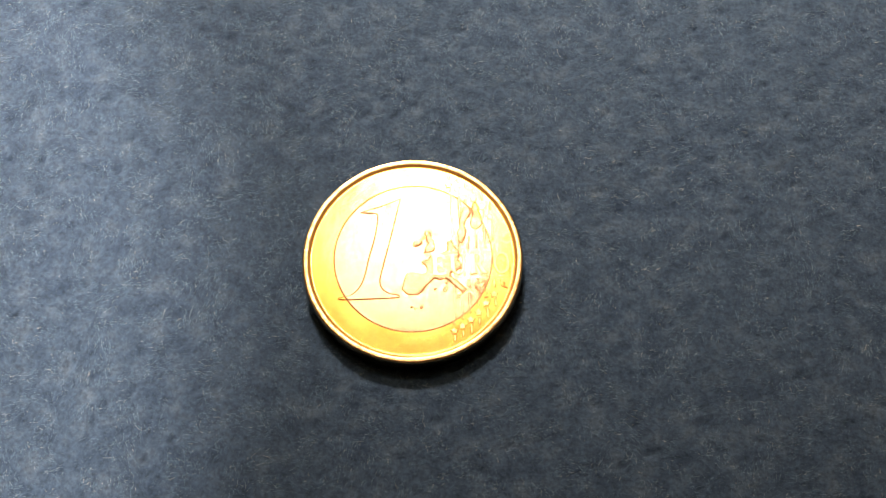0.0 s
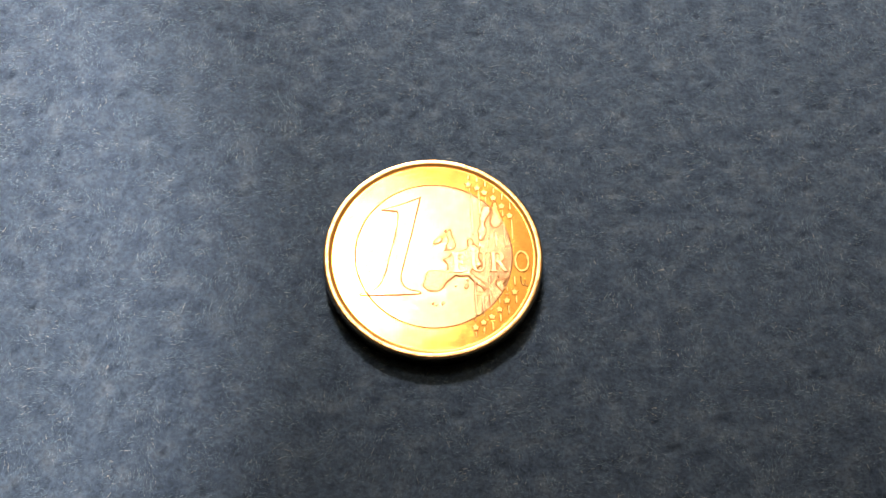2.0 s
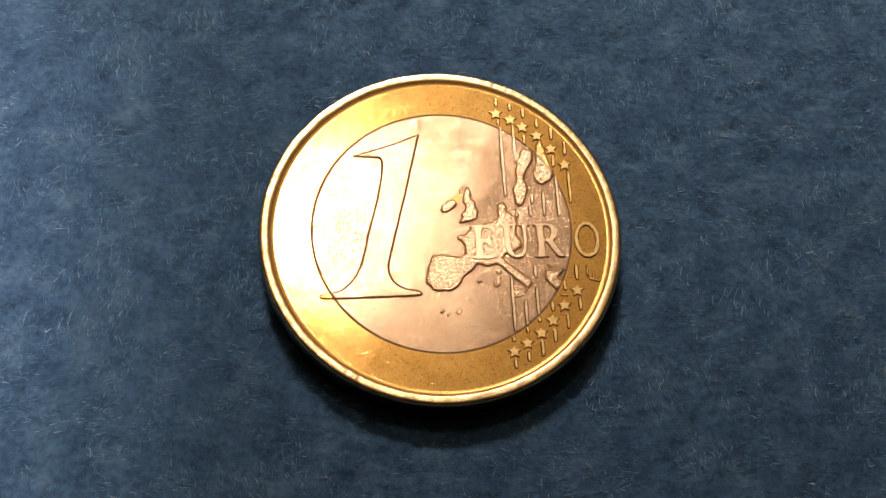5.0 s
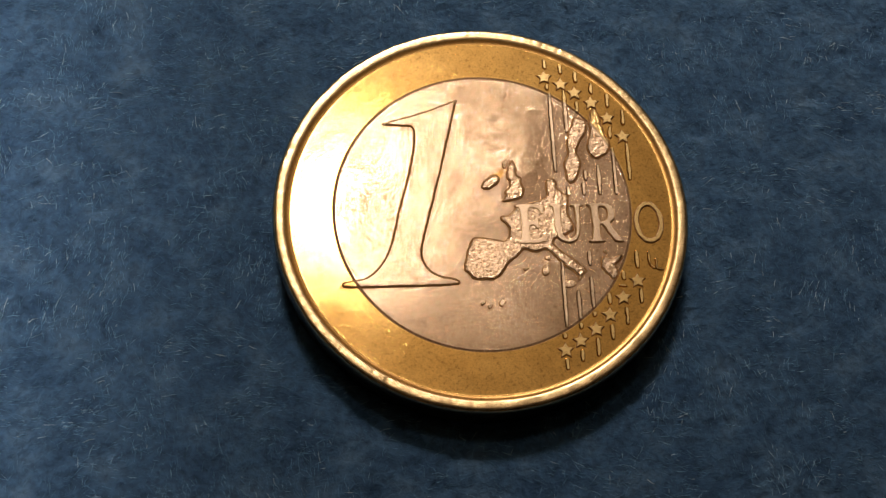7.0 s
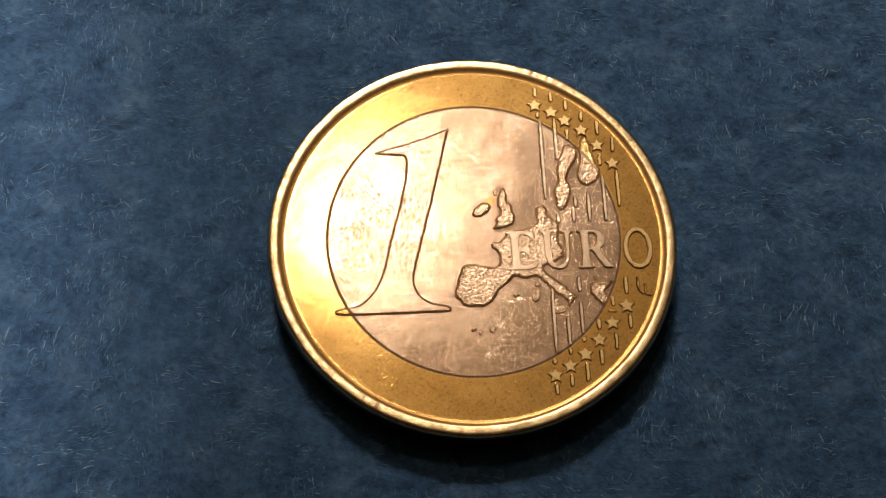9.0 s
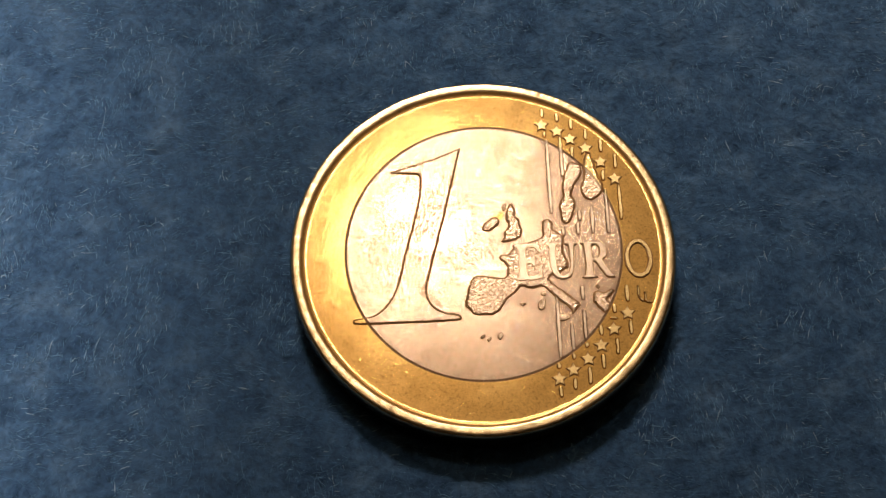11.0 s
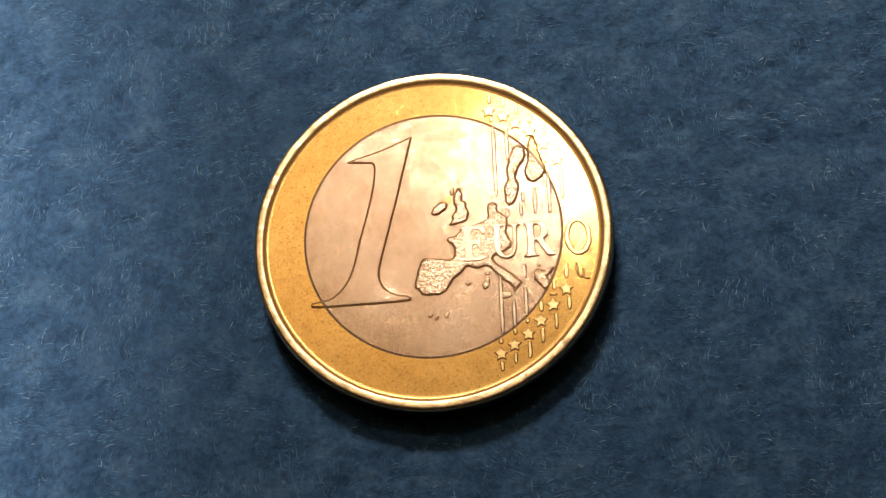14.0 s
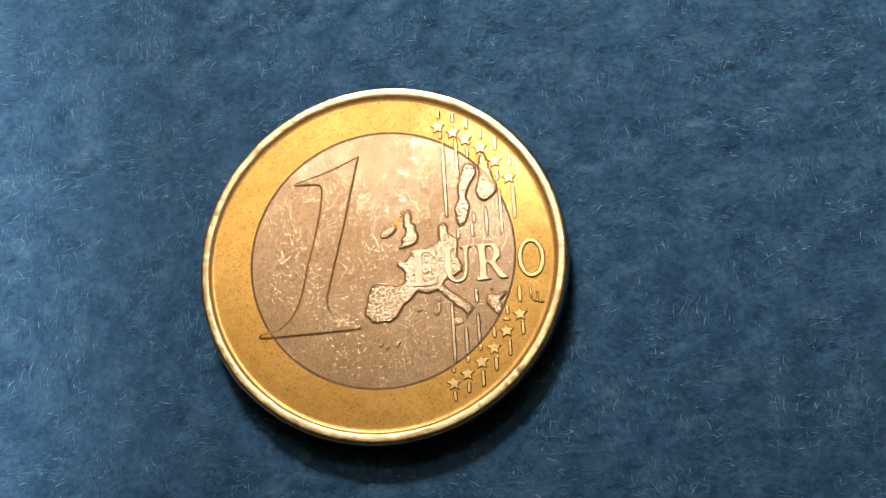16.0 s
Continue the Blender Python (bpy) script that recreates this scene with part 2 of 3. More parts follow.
def felt_material():
    m, nodes, links, bsdf = material("blue_felt")
    at = nodes.new("ShaderNodeTexCoord").outputs["Object"]
    clumps = noise_node(nodes, links, at, 420, 5, 0.6)
    specks = noise_node(nodes, links, at, 2200, 4, 0.65)
    base = ramp(nodes, links, clumps, ((0.30, (0.030, 0.081, 0.17)), (0.52, (0.055, 0.133, 0.255)), (0.75, (0.098, 0.19, 0.32))))
    base = mix(nodes, links, 0.75, base, ramp(nodes, links, specks, ((0.3, grey(0.30)), (0.65, grey(1.0)))), "MULTIPLY")
    links.new(base, bsdf.inputs["Base Color"])
    bsdf.inputs["Roughness"].default_value = 0.95
    bsdf.inputs["Specular IOR Level"].default_value = 0.15
    bsdf.inputs["Sheen Weight"].default_value = 0.25
    bsdf.inputs["Sheen Tint"].default_value = (0.5, 0.7, 0.95, 1)
    bump = add(nodes, "ShaderNodeBump", Strength=1.0, Distance=0.0002)
    links.new(specks, bump.inputs["Height"])
    links.new(bump.outputs[0], bsdf.inputs["Normal"])
    return m


def fibre_material(name, stops):
    m, nodes, links, bsdf = material(name)
    pick = nodes.new("ShaderNodeNewGeometry").outputs["Random Per Island"]
    links.new(ramp(nodes, links, pick, stops), bsdf.inputs["Base Color"])
    bsdf.inputs["Roughness"].default_value = 0.75
    bsdf.inputs["Specular IOR Level"].default_value = 0.08
    return m


def plain(name, low, high, scale, rough):
    m, nodes, links, bsdf = material(name)
    at = nodes.new("ShaderNodeTexCoord").outputs["Object"]
    n = noise_node(nodes, links, at, scale, 5)
    links.new(ramp(nodes, links, n, ((0.3, low), (0.7, high))), bsdf.inputs["Base Color"])
    bsdf.inputs["Roughness"].default_value = rough
    bump = add(nodes, "ShaderNodeBump", Strength=0.2, Distance=0.002)
    links.new(n, bump.inputs["Height"])
    links.new(bump.outputs[0], bsdf.inputs["Normal"])
    return m


def wood_material():
    m, nodes, links, bsdf = material("brown_wood")
    at = nodes.new("ShaderNodeTexCoord").outputs["Object"]
    n = noise_node(nodes, links, stretched(nodes, links, at, 0, (3, 45, 45)), 1.0, 6)
    links.new(ramp(nodes, links, n, ((0.3, (0.11, 0.055, 0.025)), (0.7, (0.24, 0.13, 0.06)))), bsdf.inputs["Base Color"])
    bsdf.inputs["Roughness"].default_value = 0.45
    return m


FELT, WOOD = felt_material(), wood_material()
FIBRE = fibre_material("felt_fibre", ((0.0, (0.055, 0.140, 0.27)), (0.6, (0.080, 0.19, 0.33)), (1.0, (0.14, 0.27, 0.41))))
LINT = fibre_material("pale_fibre", ((0.0, (0.10, 0.24, 0.42)), (0.6, (0.17, 0.36, 0.57)), (0.88, (0.32, 0.54, 0.75)), (1.0, (0.66, 0.82, 0.94))))
PLASTER = plain("warm_plaster", (0.70, 0.62, 0.52), (0.76, 0.68, 0.58), 9, 0.9)
WHITE = plain("ceiling_paint", (0.74, 0.70, 0.64), (0.80, 0.76, 0.70), 7, 0.9)
BOARDS = plain("floor_boards", (0.20, 0.12, 0.07), (0.30, 0.19, 0.11), 5, 0.5)


# ---- mesh helpers ----
def mesh_of(bm, name):
    me = bpy.data.meshes.new(name)
    bm.normal_update()
    bm.to_mesh(me)
    bm.free()
    return me


def part(name, shape, mat, parent=None, label="", smooth=0):
    """One mesh object under a thing or a part. smooth: the angle in degrees up to which edges are rounded; level faces stay flat."""
    me = shape if isinstance(shape, bpy.types.Mesh) else mesh_of(shape, name)
    me.materials.clear()
    me.materials.append(mat)
    if smooth:
        me.polygons.foreach_set("use_smooth", [True] * len(me.polygons))
        if smooth < 180:
            me.set_sharp_from_angle(angle=radians(smooth))
            me.polygons.foreach_set("use_smooth", [abs(p.normal.z) < 0.9995 for p in me.polygons])
        me.update()
    ob = new(name, me)
    if parent is not None:
        ob.parent = parent
    return tagged(ob, label)


def box(x0, y0, z0, x1, y1, z1, bevel=0.0):
    bm = bmesh.new()
    bmesh.ops.create_cube(bm, size=1.0, matrix=Matrix.Translation(((x0 + x1) / 2, (y0 + y1) / 2, (z0 + z1) / 2)) @ Matrix.Diagonal((x1 - x0, y1 - y0, z1 - z0, 1)))
    if bevel:
        bmesh.ops.bevel(bm, geom=bm.edges[:], offset=bevel, segments=2, affect="EDGES", profile=0.6)
    return bm


# ---- room ----
def wall(name, *size, mat=PLASTER):
    return tagged(part(name, box(*size), mat), kind="structure")


wall("floor", -2.1, -2.1, -0.85, 2.1, 2.1, -0.75, mat=BOARDS)
wall("ceiling", -2.1, -2.1, 1.85, 2.1, 2.1, 1.95, mat=WHITE)
wall("wall_west", -2.1, -2.0, -0.75, -2.0, 2.0, 1.85)
wall("wall_east", 2.0, -2.0, -0.75, 2.1, 2.0, 1.85)
wall("wall_south", -2.1, -2.1, -0.75, 2.1, -2.0, 1.85)
wall("wall_north", -2.1, 2.0, -0.75, 2.1, 2.1, 1.85)


def table():
    top = tagged(new("table"), "brown wooden table under the blue felt", "table")
    top.location = (0, 0, -0.75)
    part("tabletop", box(-0.6, -0.4, 0.718, 0.6, 0.4, 0.748, 0.003), WOOD, top)
    for x in (-0.55, 0.55):
        for y in (-0.35, 0.35):
            part("leg", box(x - 0.025, y - 0.025, 0.0, x + 0.025, y + 0.025, 0.718, 0.002), WOOD, top)
    return top


table()


# ---- felt ----
def felt_height(x, y):
    """Lumpy pile with scattered pits, in mm."""
    p = Vector((x, y, 0.0))
    lumps = 0.10 * noise.noise(p * 0.22) + 0.06 * noise.noise(p * 0.75) + 0.06 * noise.noise(p * 2.1)
    pit = noise.noise(Vector((x * 0.70 + 31.0, y * 0.95 + 7.0, 3.0))) + 0.25 * noise.noise(Vector((x * 2.3, y * 2.3, 8.0)))
    pit = max(0.0, pit - 0.41) * 2.4
    return lumps - min(pit, 0.45) - 0.10


def felt_sheet():
    xs = [-148, -120, -95, -75, -60] + [-52 + 0.42 * i for i in range(268)] + [62, 75, 95, 120, 148]
    ys = [-105, -85, -65, -48, -38] + [-32 + 0.42 * i for i in range(168)] + [42, 52, 65, 85, 105]
    nx, ny = len(xs), len(ys)
    top = [(x * MM, y * MM, felt_height(x, y) * MM) for y in ys for x in xs]
    under = [(x * MM, y * MM, -2.0 * MM) for y in (ys[0], ys[-1]) for x in (xs[0], xs[-1])]
    faces = [(j * nx + i, j * nx + i + 1, (j + 1) * nx + i + 1, (j + 1) * nx + i) for j in range(ny - 1) for i in range(nx - 1)]
    b = nx * ny
    south = list(range(nx))
    north = list(range((ny - 1) * nx, ny * nx))
    west = [j * nx for j in range(ny)]
    east = [j * nx + nx - 1 for j in range(ny)]
    faces += [(*reversed(south), b, b + 1), (*north, b + 3, b + 2), (*west, b + 2, b), (*reversed(east), b + 1, b + 3), (b, b + 2, b + 3, b + 1)]
    me = bpy.data.meshes.new("felt_sheet")
    me.from_pydata(top + under, [], faces)
    return tagged(part("felt_sheet", me, FELT, smooth=180), "matted blue felt sheet lying flat on the table", "felt")


sheet = felt_sheet()


def fibres(count, seed, longest, spread, thin, thickest, patchy=-1.0):
    """Hairs of the felt, each a thin curved three-sided thread."""
    rng = np.random.default_rng(seed)
    x, y = rng.uniform(-52, 60, count), rng.uniform(-32, 38, count)
    keep = np.hypot(x, y) > 11.95
    if patchy > -1:
        keep &= np.array([noise.noise(Vector((a * 0.35, b * 0.5, 5.0))) for a, b in zip(x, y)]) + rng.normal(0, 0.12, count) > patchy
    x, y = x[keep], y[keep]
    n = len(x)
    swirl = np.array([noise.noise(Vector((a * 0.12, b * 0.12, 9.0))) for a, b in zip(x, y)])
    across = np.array([noise.noise(Vector((a * 0.16, b * 0.16, 21.0))) for a, b in zip(x, y)]) + rng.normal(0, 0.22, n) > 0.02
    ang = swirl * 0.6 + rng.normal(0, spread, n) + np.where(across, math.pi / 2, 0)
    length = (rng.gamma(4.0, 0.25, n) * longest * 0.5).clip(0.15, longest)
    bend = rng.normal(0, 0.09, n)
    ground = np.array([felt_height(a, b) for a, b in zip(x, y)])
    lift = np.abs(rng.normal(0.0, 0.02, n))
    tilt = rng.normal(0.01, 0.05, n)
    thick = rng.uniform(thin, thickest, n)
    rings, verts = 4, []
    for k in range(rings):
        s = k / (rings - 1) - 0.5
        a = ang + bend * s * 2
        cx = x + np.cos(a) * length * s
        cy = y + np.sin(a) * length * s
        cz = ground + 0.012 + lift * (1 - 4 * s * s) + tilt * s * length
        r = thick * (1.0 if 0 < k < rings - 1 else 0.4)
        for j in range(3):
            w = j * 2 * math.pi / 3
            side, up = np.cos(w) * r, np.sin(w) * r
            verts.append(np.stack([cx - np.sin(a) * side, cy + np.cos(a) * side, cz + up], 1))
    v = np.stack(verts, 1).reshape(-1, 3) * MM
    quad = []
    for k in range(rings - 1):
        for j in range(3):
            a, b = k * 3 + j, k * 3 + (j + 1) % 3
            quad.append((a, b, b + 3, a + 3))
    quads = (np.array(quad)[None] + (np.arange(n) * rings * 3)[:, None, None]).reshape(-1, 4)
    me = bpy.data.meshes.new("fibres")
    me.vertices.add(len(v))
    me.vertices.foreach_set("co", v.ravel())
    me.loops.add(quads.size)
    me.loops.foreach_set("vertex_index", quads.ravel().astype(np.int32))
    me.polygons.add(len(quads))
    me.polygons.foreach_set("loop_start", np.arange(0, quads.size, 4, dtype=np.int32))
    me.update(calc_edges=True)
    me.validate()
    return me


tagged(part("nap", fibres(90000, 4, 0.9, 0.6, 0.006, 0.012), FIBRE, sheet, "short matted blue felt pile", smooth=180), kind="stuff")
tagged(part("lint", fibres(90000, 5, 0.8, 0.30, 0.008, 0.015, 0.04), LINT, sheet, "sparse pale stray felt hairs", smooth=180), kind="stuff")


# ---- coin ----
FIELD = 2.15      # height of the struck field, mm
coin = tagged(new("coin"), "worn two-metal one euro coin lying flat on blue felt", "coin")


def lathe(profile, steps, reeded=False):
    """A turned body from (radius, height) pairs in mm, with a worn rim and fine reeding on the edge."""
    bm = bmesh.new()
    rows = []
    for k in range(steps):
        w = 2 * math.pi * k / steps
        c, s = math.cos(w), math.sin(w)
        row = []
        for r, z in profile:
            if r > 11.0 and z > 1.0:
                dent = 0.018 * noise.noise(Vector((c * 9, s * 9, r))) + 0.007 * noise.noise(Vector((c * 40, s * 40, r * 3))) + 0.005 * noise.noise(Vector((c * 95, s * 95, r * 6)))
                dent -= 0.05 * max(0.0, noise.noise(Vector((c * 26, s * 26, 2.0))) - 0.42)
                r, z = r + dent, z + dent * 1.2
            if reeded and r > 11.69 and z < FIELD and int(w / (math.pi / 3)) % 2 == 0:
                r -= 0.05 * (k % 2)
            off = min(1.0, max(0.0, (r - 8.6) / 2.0))
            row.append(bm.verts.new(((r * c + RIM_SHIFT[0] * off) * MM, (r * s + RIM_SHIFT[1] * off) * MM, z * MM)))
        rows.append(row)
    for k in range(steps):
        a, b = rows[k], rows[(k + 1) % steps]
        for i in range(len(profile) - 1):
            bm.faces.new((a[i], b[i], b[i + 1], a[i + 1]))
    return bm


def ring_body():
    p = [(8.365, 0.10), (8.365, FIELD - 0.045), (8.375, FIELD - 0.012), (8.40, FIELD), (8.45, FIELD), (9.6, FIELD), (10.62, FIELD), (10.70, FIELD + 0.001), (10.80, FIELD + 0.007),
         (10.88, FIELD + 0.022), (10.94, FIELD + 0.052), (10.99, FIELD + 0.092), (11.05, FIELD + 0.126), (11.11, FIELD + 0.142), (11.20, FIELD + 0.150), (11.31, FIELD + 0.153),
         (11.42, FIELD + 0.151), (11.50, FIELD + 0.143), (11.56, FIELD + 0.122), (11.61, FIELD + 0.080), (11.65, FIELD + 0.020), (11.68, FIELD - 0.05), (11.70, FIELD - 0.13), (11.70, 1.2),
         (11.70, 0.22), (11.65, 0.08), (11.5, 0.0), (11.0, 0.0), (10.9, 0.10), (8.365, 0.10)]
    return lathe(p[::-1], 720, True)


def core_body():
    p = [(0.02, 0.10), (8.355, 0.10), (8.355, FIELD - 0.045), (8.345, FIELD - 0.012), (8.32, FIELD), (8.28, FIELD), (6.0, FIELD), (3.0, FIELD), (0.02, FIELD)]
    bm = lathe(p, 240)
    bmesh.ops.holes_fill(bm, edges=[e for e in bm.edges if e.is_boundary], sides=0)
    return bm


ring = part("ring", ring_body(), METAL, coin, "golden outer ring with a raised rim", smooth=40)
core = part("core", core_body(), METAL, coin, "dull silver centre disc", smooth=40)


def chaikin(points, times):
    for _ in range(times):
        out = []
        for (ax, ay), (bx, by) in zip(points, points[1:] + points[:1]):
            out += [(ax * 0.78 + bx * 0.22, ay * 0.78 + by * 0.22), (ax * 0.22 + bx * 0.78, ay * 0.22 + by * 0.78)]
        points = out
    return points


def raised_curve(curve, width, height, mat, name, parent, label="", painted_flanks=True):
    """Turns a flat outline into a raised relief: worn flanks of that width, rounded at the foot and at the top, standing that high over the field."""
    curve.dimensions, curve.fill_mode = "2D", "BOTH"
    curve.bevel_depth, curve.bevel_resolution, curve.offset = width, 4, (0.03 if mat is METAL_MAP else 0.0) - width
    curve.extrude = width * 0.1
    ob = new("outline", curve)
    dg = bpy.context.evaluated_depsgraph_get()
    me = bpy.data.meshes.new_from_object(ob.evaluated_get(dg))
    bpy.data.objects.remove(ob)
    for v in me.vertices:
        z = min(1.0, max(-1.0, v.co.z / (width * 1.1)))
        if z > 0:
            s = 1 - math.sqrt(1 - z * z)
            z = s * s * (3 - 2 * s)
        v.co = (v.co.x * MM, v.co.y * MM, (FIELD + z * height) * MM)
    bm = bmesh.new()
    bm.from_mesh(me)
    bmesh.ops.remove_doubles(bm, verts=bm.verts[:], dist=0.0000005)
    bmesh.ops.recalc_face_normals(bm, faces=bm.faces[:])
    bpy.data.meshes.remove(me)
    ob = part(name, bm, mat, parent, label, smooth=50)
    # lower flanks take the painted shade, upper flanks the painted glint
    if painted_flanks:
        ob.data.materials.append(GRIME_SHADE)
        ob.data.materials.append(EDGE_GLINT)
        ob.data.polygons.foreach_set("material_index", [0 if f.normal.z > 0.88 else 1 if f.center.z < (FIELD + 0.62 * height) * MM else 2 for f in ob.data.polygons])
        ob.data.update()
    return ob


def ragged(points, step, depth):
    """The same outline in short steps, worn uneven."""
    out = []
    for (ax, ay), (bx, by) in zip(points, points[1:] + points[:1]):
        n = max(1, round(math.hypot(bx - ax, by - ay) / step))
        for k in range(n):
            x, y = ax + (bx - ax) * k / n, ay + (by - ay) * k / n
            wear = Vector((x * 3.7, y * 3.7, 4.0))
            out.append((x + depth * noise.noise(wear), y + depth * noise.noise(wear + Vector((9.0, 5.0, 2.0)))))
    return out


def relief(name, points, parent, width=0.06, height=0.10, mat=METAL, rounds=1, label="", wear=0.07, hole=(), painted_flanks=True):
    curve = bpy.data.curves.new("outline", "CURVE")
    for loop in (points, hole):
        if not loop:
            continue
        pts = ragged(chaikin(loop, rounds), 0.10, wear)
        line = curve.splines.new("POLY")
        line.points.add(len(pts) - 1)
        for p, (x, y) in zip(line.points, pts):
            p.co = (x, y, 0, 1)
        line.use_cyclic_u = True
    return raised_curve(curve, width, height, mat, name, parent, label, painted_flanks)


# the large figure
numeral = relief("numeral", [(-1.15, 7.0), (-1.3, 6.95), (-3.4, 6.1), (-5.5, 5.55), (-5.6, 5.35), (-4.2, 5.25), (-3.85, 5.2), (-3.7, 4.95), (-3.9, 3.3), (-4.4, 1.3),
                             (-4.9, -0.4), (-5.2, -1.9), (-5.65, -2.95), (-6.3, -3.75), (-7.0, -4.05), (-7.85, -4.15), (-8.05, -4.35), (-7.9, -4.6), (-4.5, -4.6),
                             (-1.6, -4.57), (-1.42, -4.35), (-1.6, -4.1), (-2.5, -3.95), (-3.1, -3.6), (-3.45, -3.0), (-3.5, -2.4), (-3.3, -1.5), (-2.45, 1.6), (-1.85, 4.0), (-1.15, 6.8)],
                 coin, 0.15, 0.07, rounds=2, label="large raised figure one", wear=0.03)

# the map
relief("landmass", [(-0.8, -1.8), (-0.3, -1.65), (1.0, -1.95), (1.35, -1.8), (1.4, -1.4), (1.25, -0.95), (0.9, -0.65), (0.95, -0.4), (1.3, -0.4), (1.6, -0.25), (1.85, 0.2),
                    (2.8, 0.35), (3.4, 0.6), (3.7, 0.8), (3.6, 1.3), (3.65, 1.75), (4.05, 1.9), (4.3, 1.6), (4.2, 1.25), (4.85, 0.75), (4.9, 0.3), (4.75, -0.3), (5.15, -1.35),
                    (4.6, -1.65), (3.7, -1.95), (4.2, -2.6), (5.0, -3.15), (5.65, -3.85), (5.4, -4.05), (5.15, -4.4), (5.0, -4.35), (5.05, -4.1), (4.05, -3.2), (3.4, -2.45),
                    (2.8, -2.7), (2.2, -2.45), (1.8, -2.85), (1.15, -3.35), (1.05, -3.65), (0.6, -4.25), (-0.8, -4.25), (-0.95, -3.85), (-1.3, -3.7), (-1.2, -3.15)],
       coin, 0.15, 0.09, METAL_MAP, 1, "stippled raised mainland of the map")
relief("landmass", [(6.44, -3.02), (6.77, -2.96), (7.05, -3.14), (7.33, -2.96), (7.62, -2.84), (7.73, -3.02), (7.45, -3.28), (7.17, -3.5), (7.39, -3.86), (7.3, -4.25), (7.05, -4.45), (6.77, -4.17),
                    (6.55, -3.86), (6.32, -3.56)], coin, 0.13, 0.09, METAL_MAP)
relief("landmass", [(6.6, -2.7), (6.72, -2.58), (6.84, -2.7), (6.72, -2.84)], coin, 0.06, 0.09, METAL_MAP)
relief("landmass", [(5.6, 5.8), (5.2, 4.95), (5.0, 4.0), (5.05, 3.3), (4.7, 2.8), (4.8, 1.9), (5.0, 1.45), (5.4, 1.6), (5.7, 2.4), (5.75, 2.95), (5.55, 3.5), (5.8, 4.2), (6.1, 4.5), (6.3, 5.0), (6.3, 5.5)],
       coin, 0.15, 0.09, METAL_MAP)
relief("landmass", [(6.4, 4.55), (6.1, 3.75), (6.35, 3.1), (6.85, 3.0), (7.35, 3.4), (7.6, 3.9), (7.3, 4.7), (7.1, 5.45), (6.95, 6.1), (6.75, 6.3), (6.6, 6.25), (6.4, 5.5)], coin, 0.15, 0.09, METAL_MAP)
relief("landmass", [(1.65, 3.0), (1.9, 3.05), (2.05, 2.5), (2.0, 2.1), (2.25, 1.95), (2.25, 1.6), (2.4, 1.2), (2.3, 0.7), (1.9, 0.5), (1.0, 0.42), (1.35, 0.8), (1.25, 1.05), (1.65, 1.5), (1.4, 2.05)],
       coin, 0.15, 0.09, METAL_MAP)
relief("landmass", [(0.1, 1.7), (0.4, 2.0), (0.8, 2.15), (1.1, 1.9), (0.9, 1.5), (0.5, 1.25), (0.1, 1.15), (-0.05, 1.35)], coin, 0.15, 0.09, METAL_MAP)
relief("landmass", [(1.25, 2.85), (1.5, 3.05), (1.45, 2.6), (1.25, 2.5)], coin, 0.07, 0.09, METAL_MAP)
relief("landmass", [(4.2, -4.4), (4.8, -4.35), (4.95, -4.6), (4.55, -4.85), (4.25, -4.7)], coin, 0.07, 0.09, METAL_MAP)
relief("landmass", [(3.1, -3.6), (3.35, -3.3), (3.6, -3.4), (3.5, -3.85), (3.25, -4.1), (3.1, -3.95)], coin, 0.07, 0.09, METAL_MAP)
relief("landmass", [(3.3, -2.95), (3.55, -2.9), (3.6, -3.15), (3.35, -3.2)], coin, 0.07, 0.09, METAL_MAP)
relief("landmass", [(2.0, -3.55), (2.4, -3.65), (2.15, -3.8)], coin, 0.07, 0.09, METAL_MAP)


# the lettering
def bar(x0, y0, x1, y1, half, parent, name, width=0.065, height=0.115):
    d = Vector((x1 - x0, y1 - y0)).normalized()
    n = Vector((-d.y, d.x)) * half
    e = d * half * 0.6
    return relief(name, [(x0 + n.x, y0 + n.y), (x0 - e.x, y0 - e.y), (x0 - n.x, y0 - n.y), (x1 - n.x, y1 - n.y), (x1 + e.x, y1 + e.y), (x1 + n.x, y1 + n.y)], parent, width, height, wear=0.045, painted_flanks=False)


LETTER_E = [(0, -0.03), (1.62, -0.03), (1.78, 0.62), (1.58, 0.66), (1.42, 0.38), (1.15, 0.29), (0.80, 0.29), (0.78, 1.06), (1.05, 1.07), (1.17, 0.86), (1.36, 0.86), (1.36, 1.62), (1.17, 1.62),
            (1.05, 1.41), (0.78, 1.40), (0.78, 2.12), (1.1, 2.12), (1.33, 2.02), (1.46, 1.76), (1.67, 1.80), (1.60, 2.45), (-0.02, 2.45), (-0.02, 2.20), (0.24, 2.14), (0.27, 0.26), (-0.02, 0.22)]
LETTER_U = [(0, 2.42), (0, 2.24), (0.24, 2.18), (0.26, 0.9), (0.4, 0.35), (0.8, 0.02), (1.25, 0.0), (1.62, 0.25), (1.76, 0.8), (1.78, 2.18), (2.02, 2.24), (2.02, 2.42), (1.25, 2.42),
            (1.25, 2.24), (1.48, 2.18), (1.48, 0.85), (1.38, 0.44), (1.15, 0.27), (0.95, 0.29), (0.77, 0.52), (0.72, 0.9), (0.72, 2.18), (0.97, 2.24), (0.97, 2.42)]
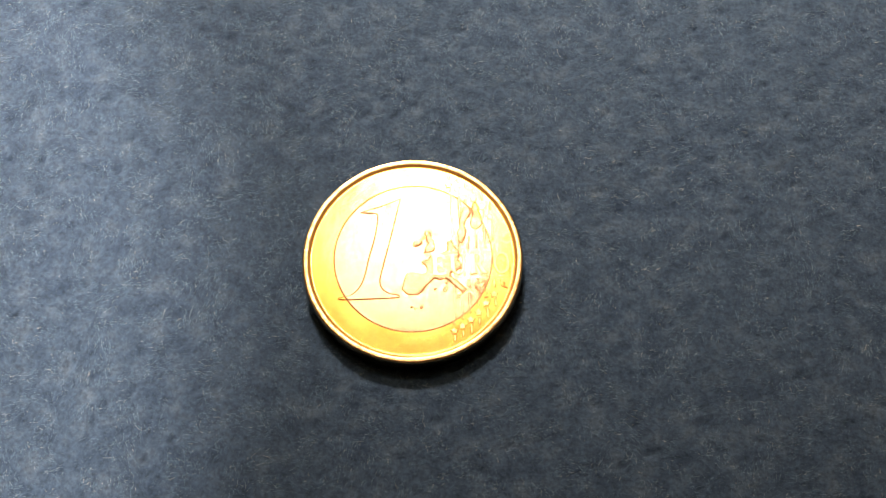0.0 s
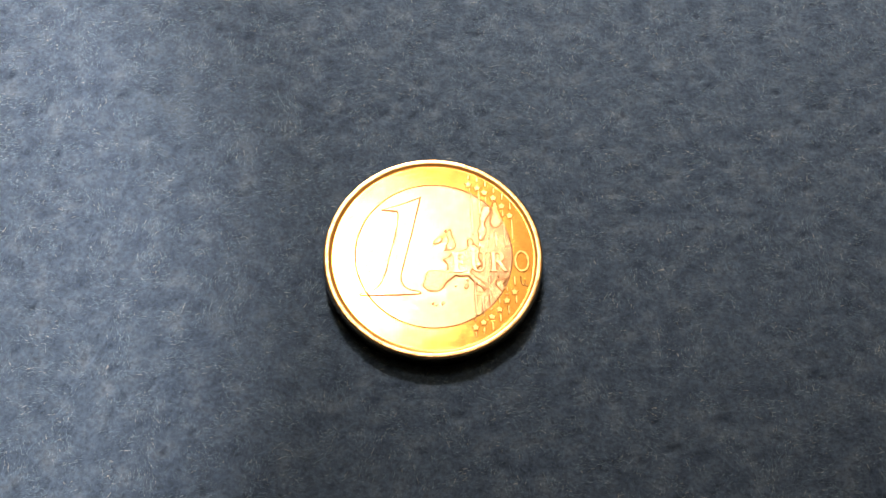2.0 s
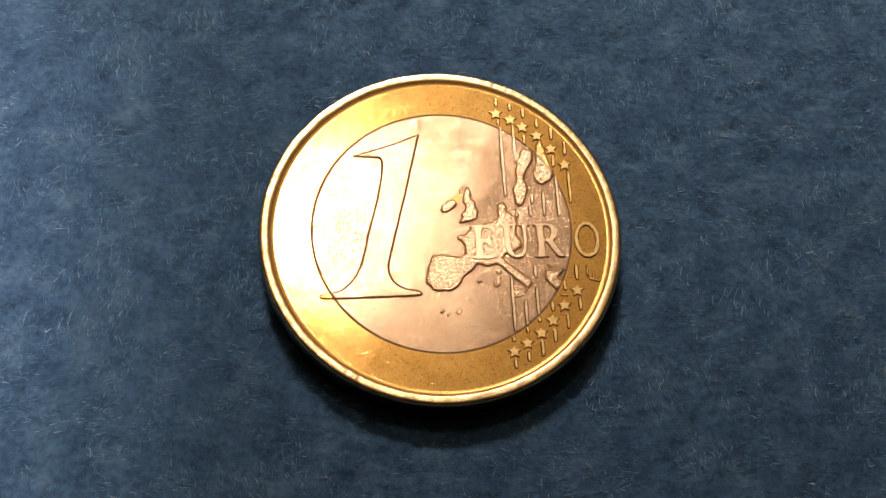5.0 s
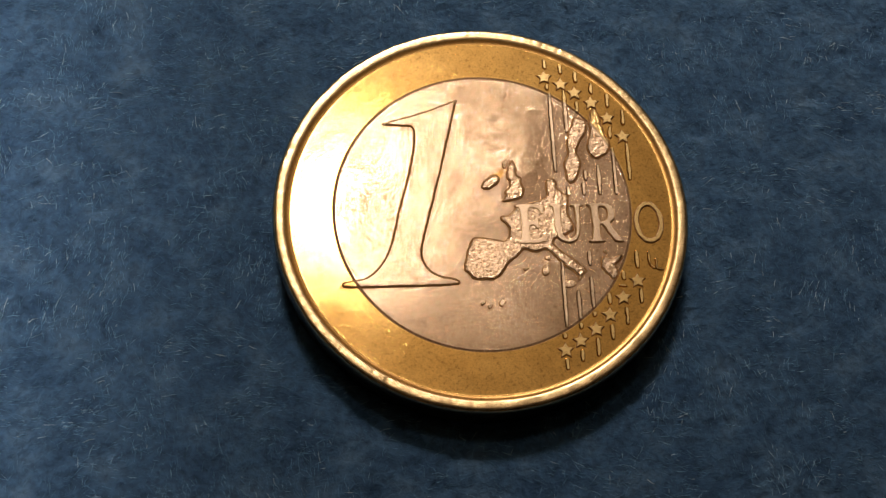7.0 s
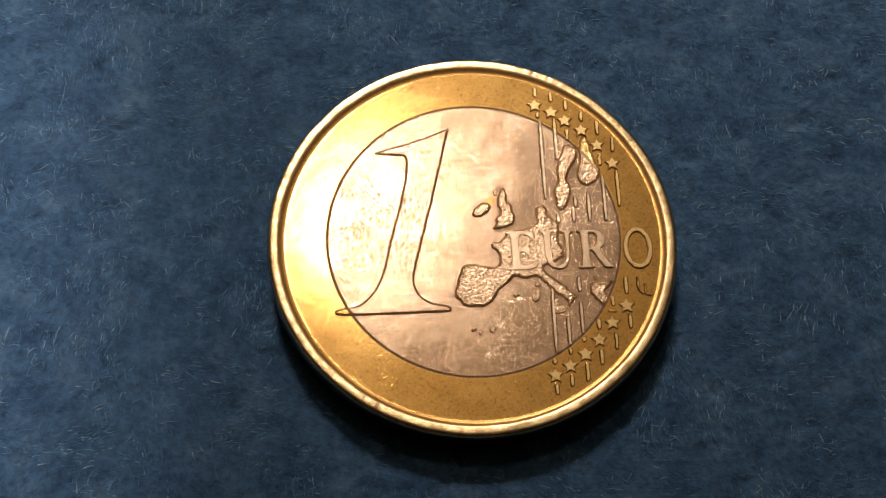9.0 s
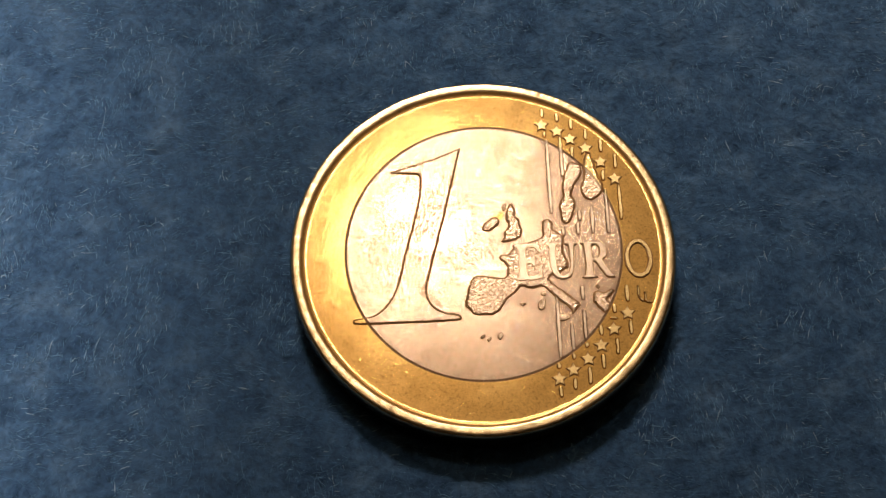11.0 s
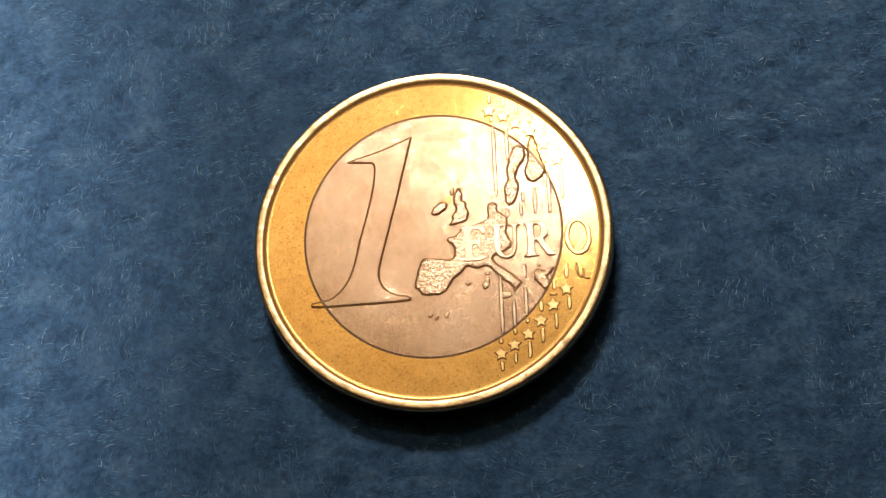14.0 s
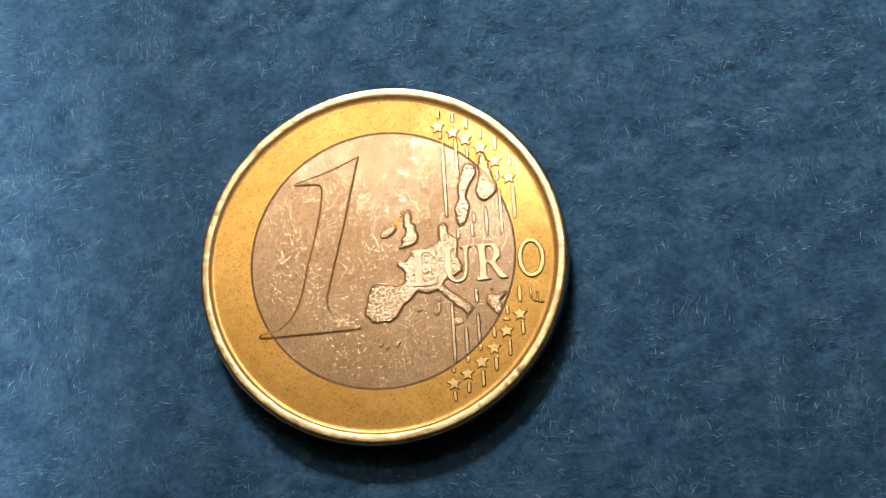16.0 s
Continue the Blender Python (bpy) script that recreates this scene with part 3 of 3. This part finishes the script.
LETTER_R = [(0, 2.42), (0, 2.24), (0.24, 2.18), (0.24, 0.22), (0, 0.18), (0, 0), (0.97, 0), (0.97, 0.18), (0.72, 0.22), (0.72, 1.06), (0.86, 1.06), (1.42, 0.12), (1.6, 0), (2.02, 0),
            (2.02, 0.18), (1.84, 0.26), (1.3, 1.14), (1.55, 1.36), (1.66, 1.75), (1.55, 2.16), (1.22, 2.40), (0.8, 2.42)]
BOWL_R = [(0.72, 1.3), (0.72, 2.18), (0.95, 2.18), (1.12, 2.03), (1.16, 1.74), (1.08, 1.45), (0.9, 1.3)]


def ellipse(x, y, rx, ry, steps=36):
    return [(x + rx * math.cos(2 * math.pi * k / steps), y + ry * math.sin(2 * math.pi * k / steps)) for k in range(steps)]


def letter(text, x, shape, bowl=()):
    """A raised serif letter whose foot stands at x."""
    at = [(x + a, b - 2.17) for a, b in shape]
    return relief("letter", at, coin, 0.07, 0.15, label="raised serif letter " + text, rounds=1, wear=0.035, hole=[(x + a, b - 2.17) for a, b in bowl])


letter("E", 1.78, LETTER_E)
letter("U", 3.66, LETTER_U)
letter("R", 5.82, LETTER_R, BOWL_R)
relief("letter", ellipse(9.31, -0.97, 0.88, 1.31), coin, 0.09, 0.11, label="raised serif letter O", rounds=0, wear=0.035, hole=ellipse(9.31, -0.97, 0.53, 0.96))

# the stars
for x, y in ((4.02, 8.33), (4.95, 7.85), (5.72, 7.27), (6.64, 6.6), (7.5, 5.6), (8.3, 4.4), (8.35, -4.48), (7.46, -5.46), (6.63, -6.46), (5.8, -7.27), (4.9, -7.92), (4.05, -8.44)):
    points = []
    for k in range(10):
        w, r = math.pi / 2 + k * math.pi / 5, (0.53, 0.27)[k % 2]
        points.append((x + r * math.cos(w), y + r * math.sin(w)))
    relief("star", points, coin, 0.065, 0.12, rounds=0, wear=0.03)

# the upright lines between the stars: x, upper end, lower end
for x, a, b in ((4.1, 9.5, 8.95), (4.15, 7.85, 7.55), (4.25, 7.3, 2.25), (5.0, 9.15, 8.6), (5.1, 7.45, 4.75), (5.85, 8.65, 8.0), (5.8, 6.7, 6.05), (6.72, 7.9, 7.25)):
    bar(x, a, x, b, 0.135, coin, "line")
for x, a, b in ((7.6, 7.2, 6.35), (7.6, 5.05, 4.35), (7.65, 3.7, 0.8), (8.42, 6.1, 5.2), (8.5, 3.95, 1.7), (5.95, 2.3, 1.7), (5.8, 1.5, 0.8), (6.72, 2.6, 0.8), (4.9, 1.3, 0.75)):
    bar(x, a, x, b, 0.135, coin, "line")
for x, a, b in ((8.42, -2.7, -3.7), (8.48, -4.95, -5.75), (7.6, -3.9, -4.4), (7.6, -6.05, -7.0), (6.7, -5.2, -5.8), (6.7, -7.0, -7.85), (5.8, -6.25, -6.5), (5.85, -7.8, -8.75)):
    bar(x, a, x, b, 0.135, coin, "line")
for x, a, b in ((5.78, -4.2, -6.0), (5.78, -2.65, -3.5), (5.0, -6.9, -7.2), (4.95, -8.45, -9.05), (5.0, -5.0, -6.65), (4.08, -7.45, -7.75), (4.09, -8.9, -9.5), (4.22, -3.3, -7.1)):
    bar(x, a, x, b, 0.135, coin, "line")
bar(7.3, -4.75, 7.7, -4.75, 0.1, coin, "line")

# small marks: two strokes under the last letter, three dots under the map
for x0, y0, x1, y1 in ((9.1, -2.75, 9.12, -3.55), (9.12, -3.55, 9.4, -3.75), (9.48, -3.15, 9.52, -3.8), (9.52, -3.8, 9.85, -3.85)):
    bar(x0, y0, x1, y1, 0.09, coin, "mark")
for x, y, wide, high in ((-0.28, -5.6, 0.16, 0.13), (0.08, -5.78, 0.12, 0.19), (0.76, -5.6, 0.21, 0.25)):
    relief("dot", [(x + wide * math.cos(k) + 0.3 * high * math.sin(k), y + high * math.sin(k)) for k in (0, 1, 2, 3, 4, 5)], coin, 0.06, 0.13)
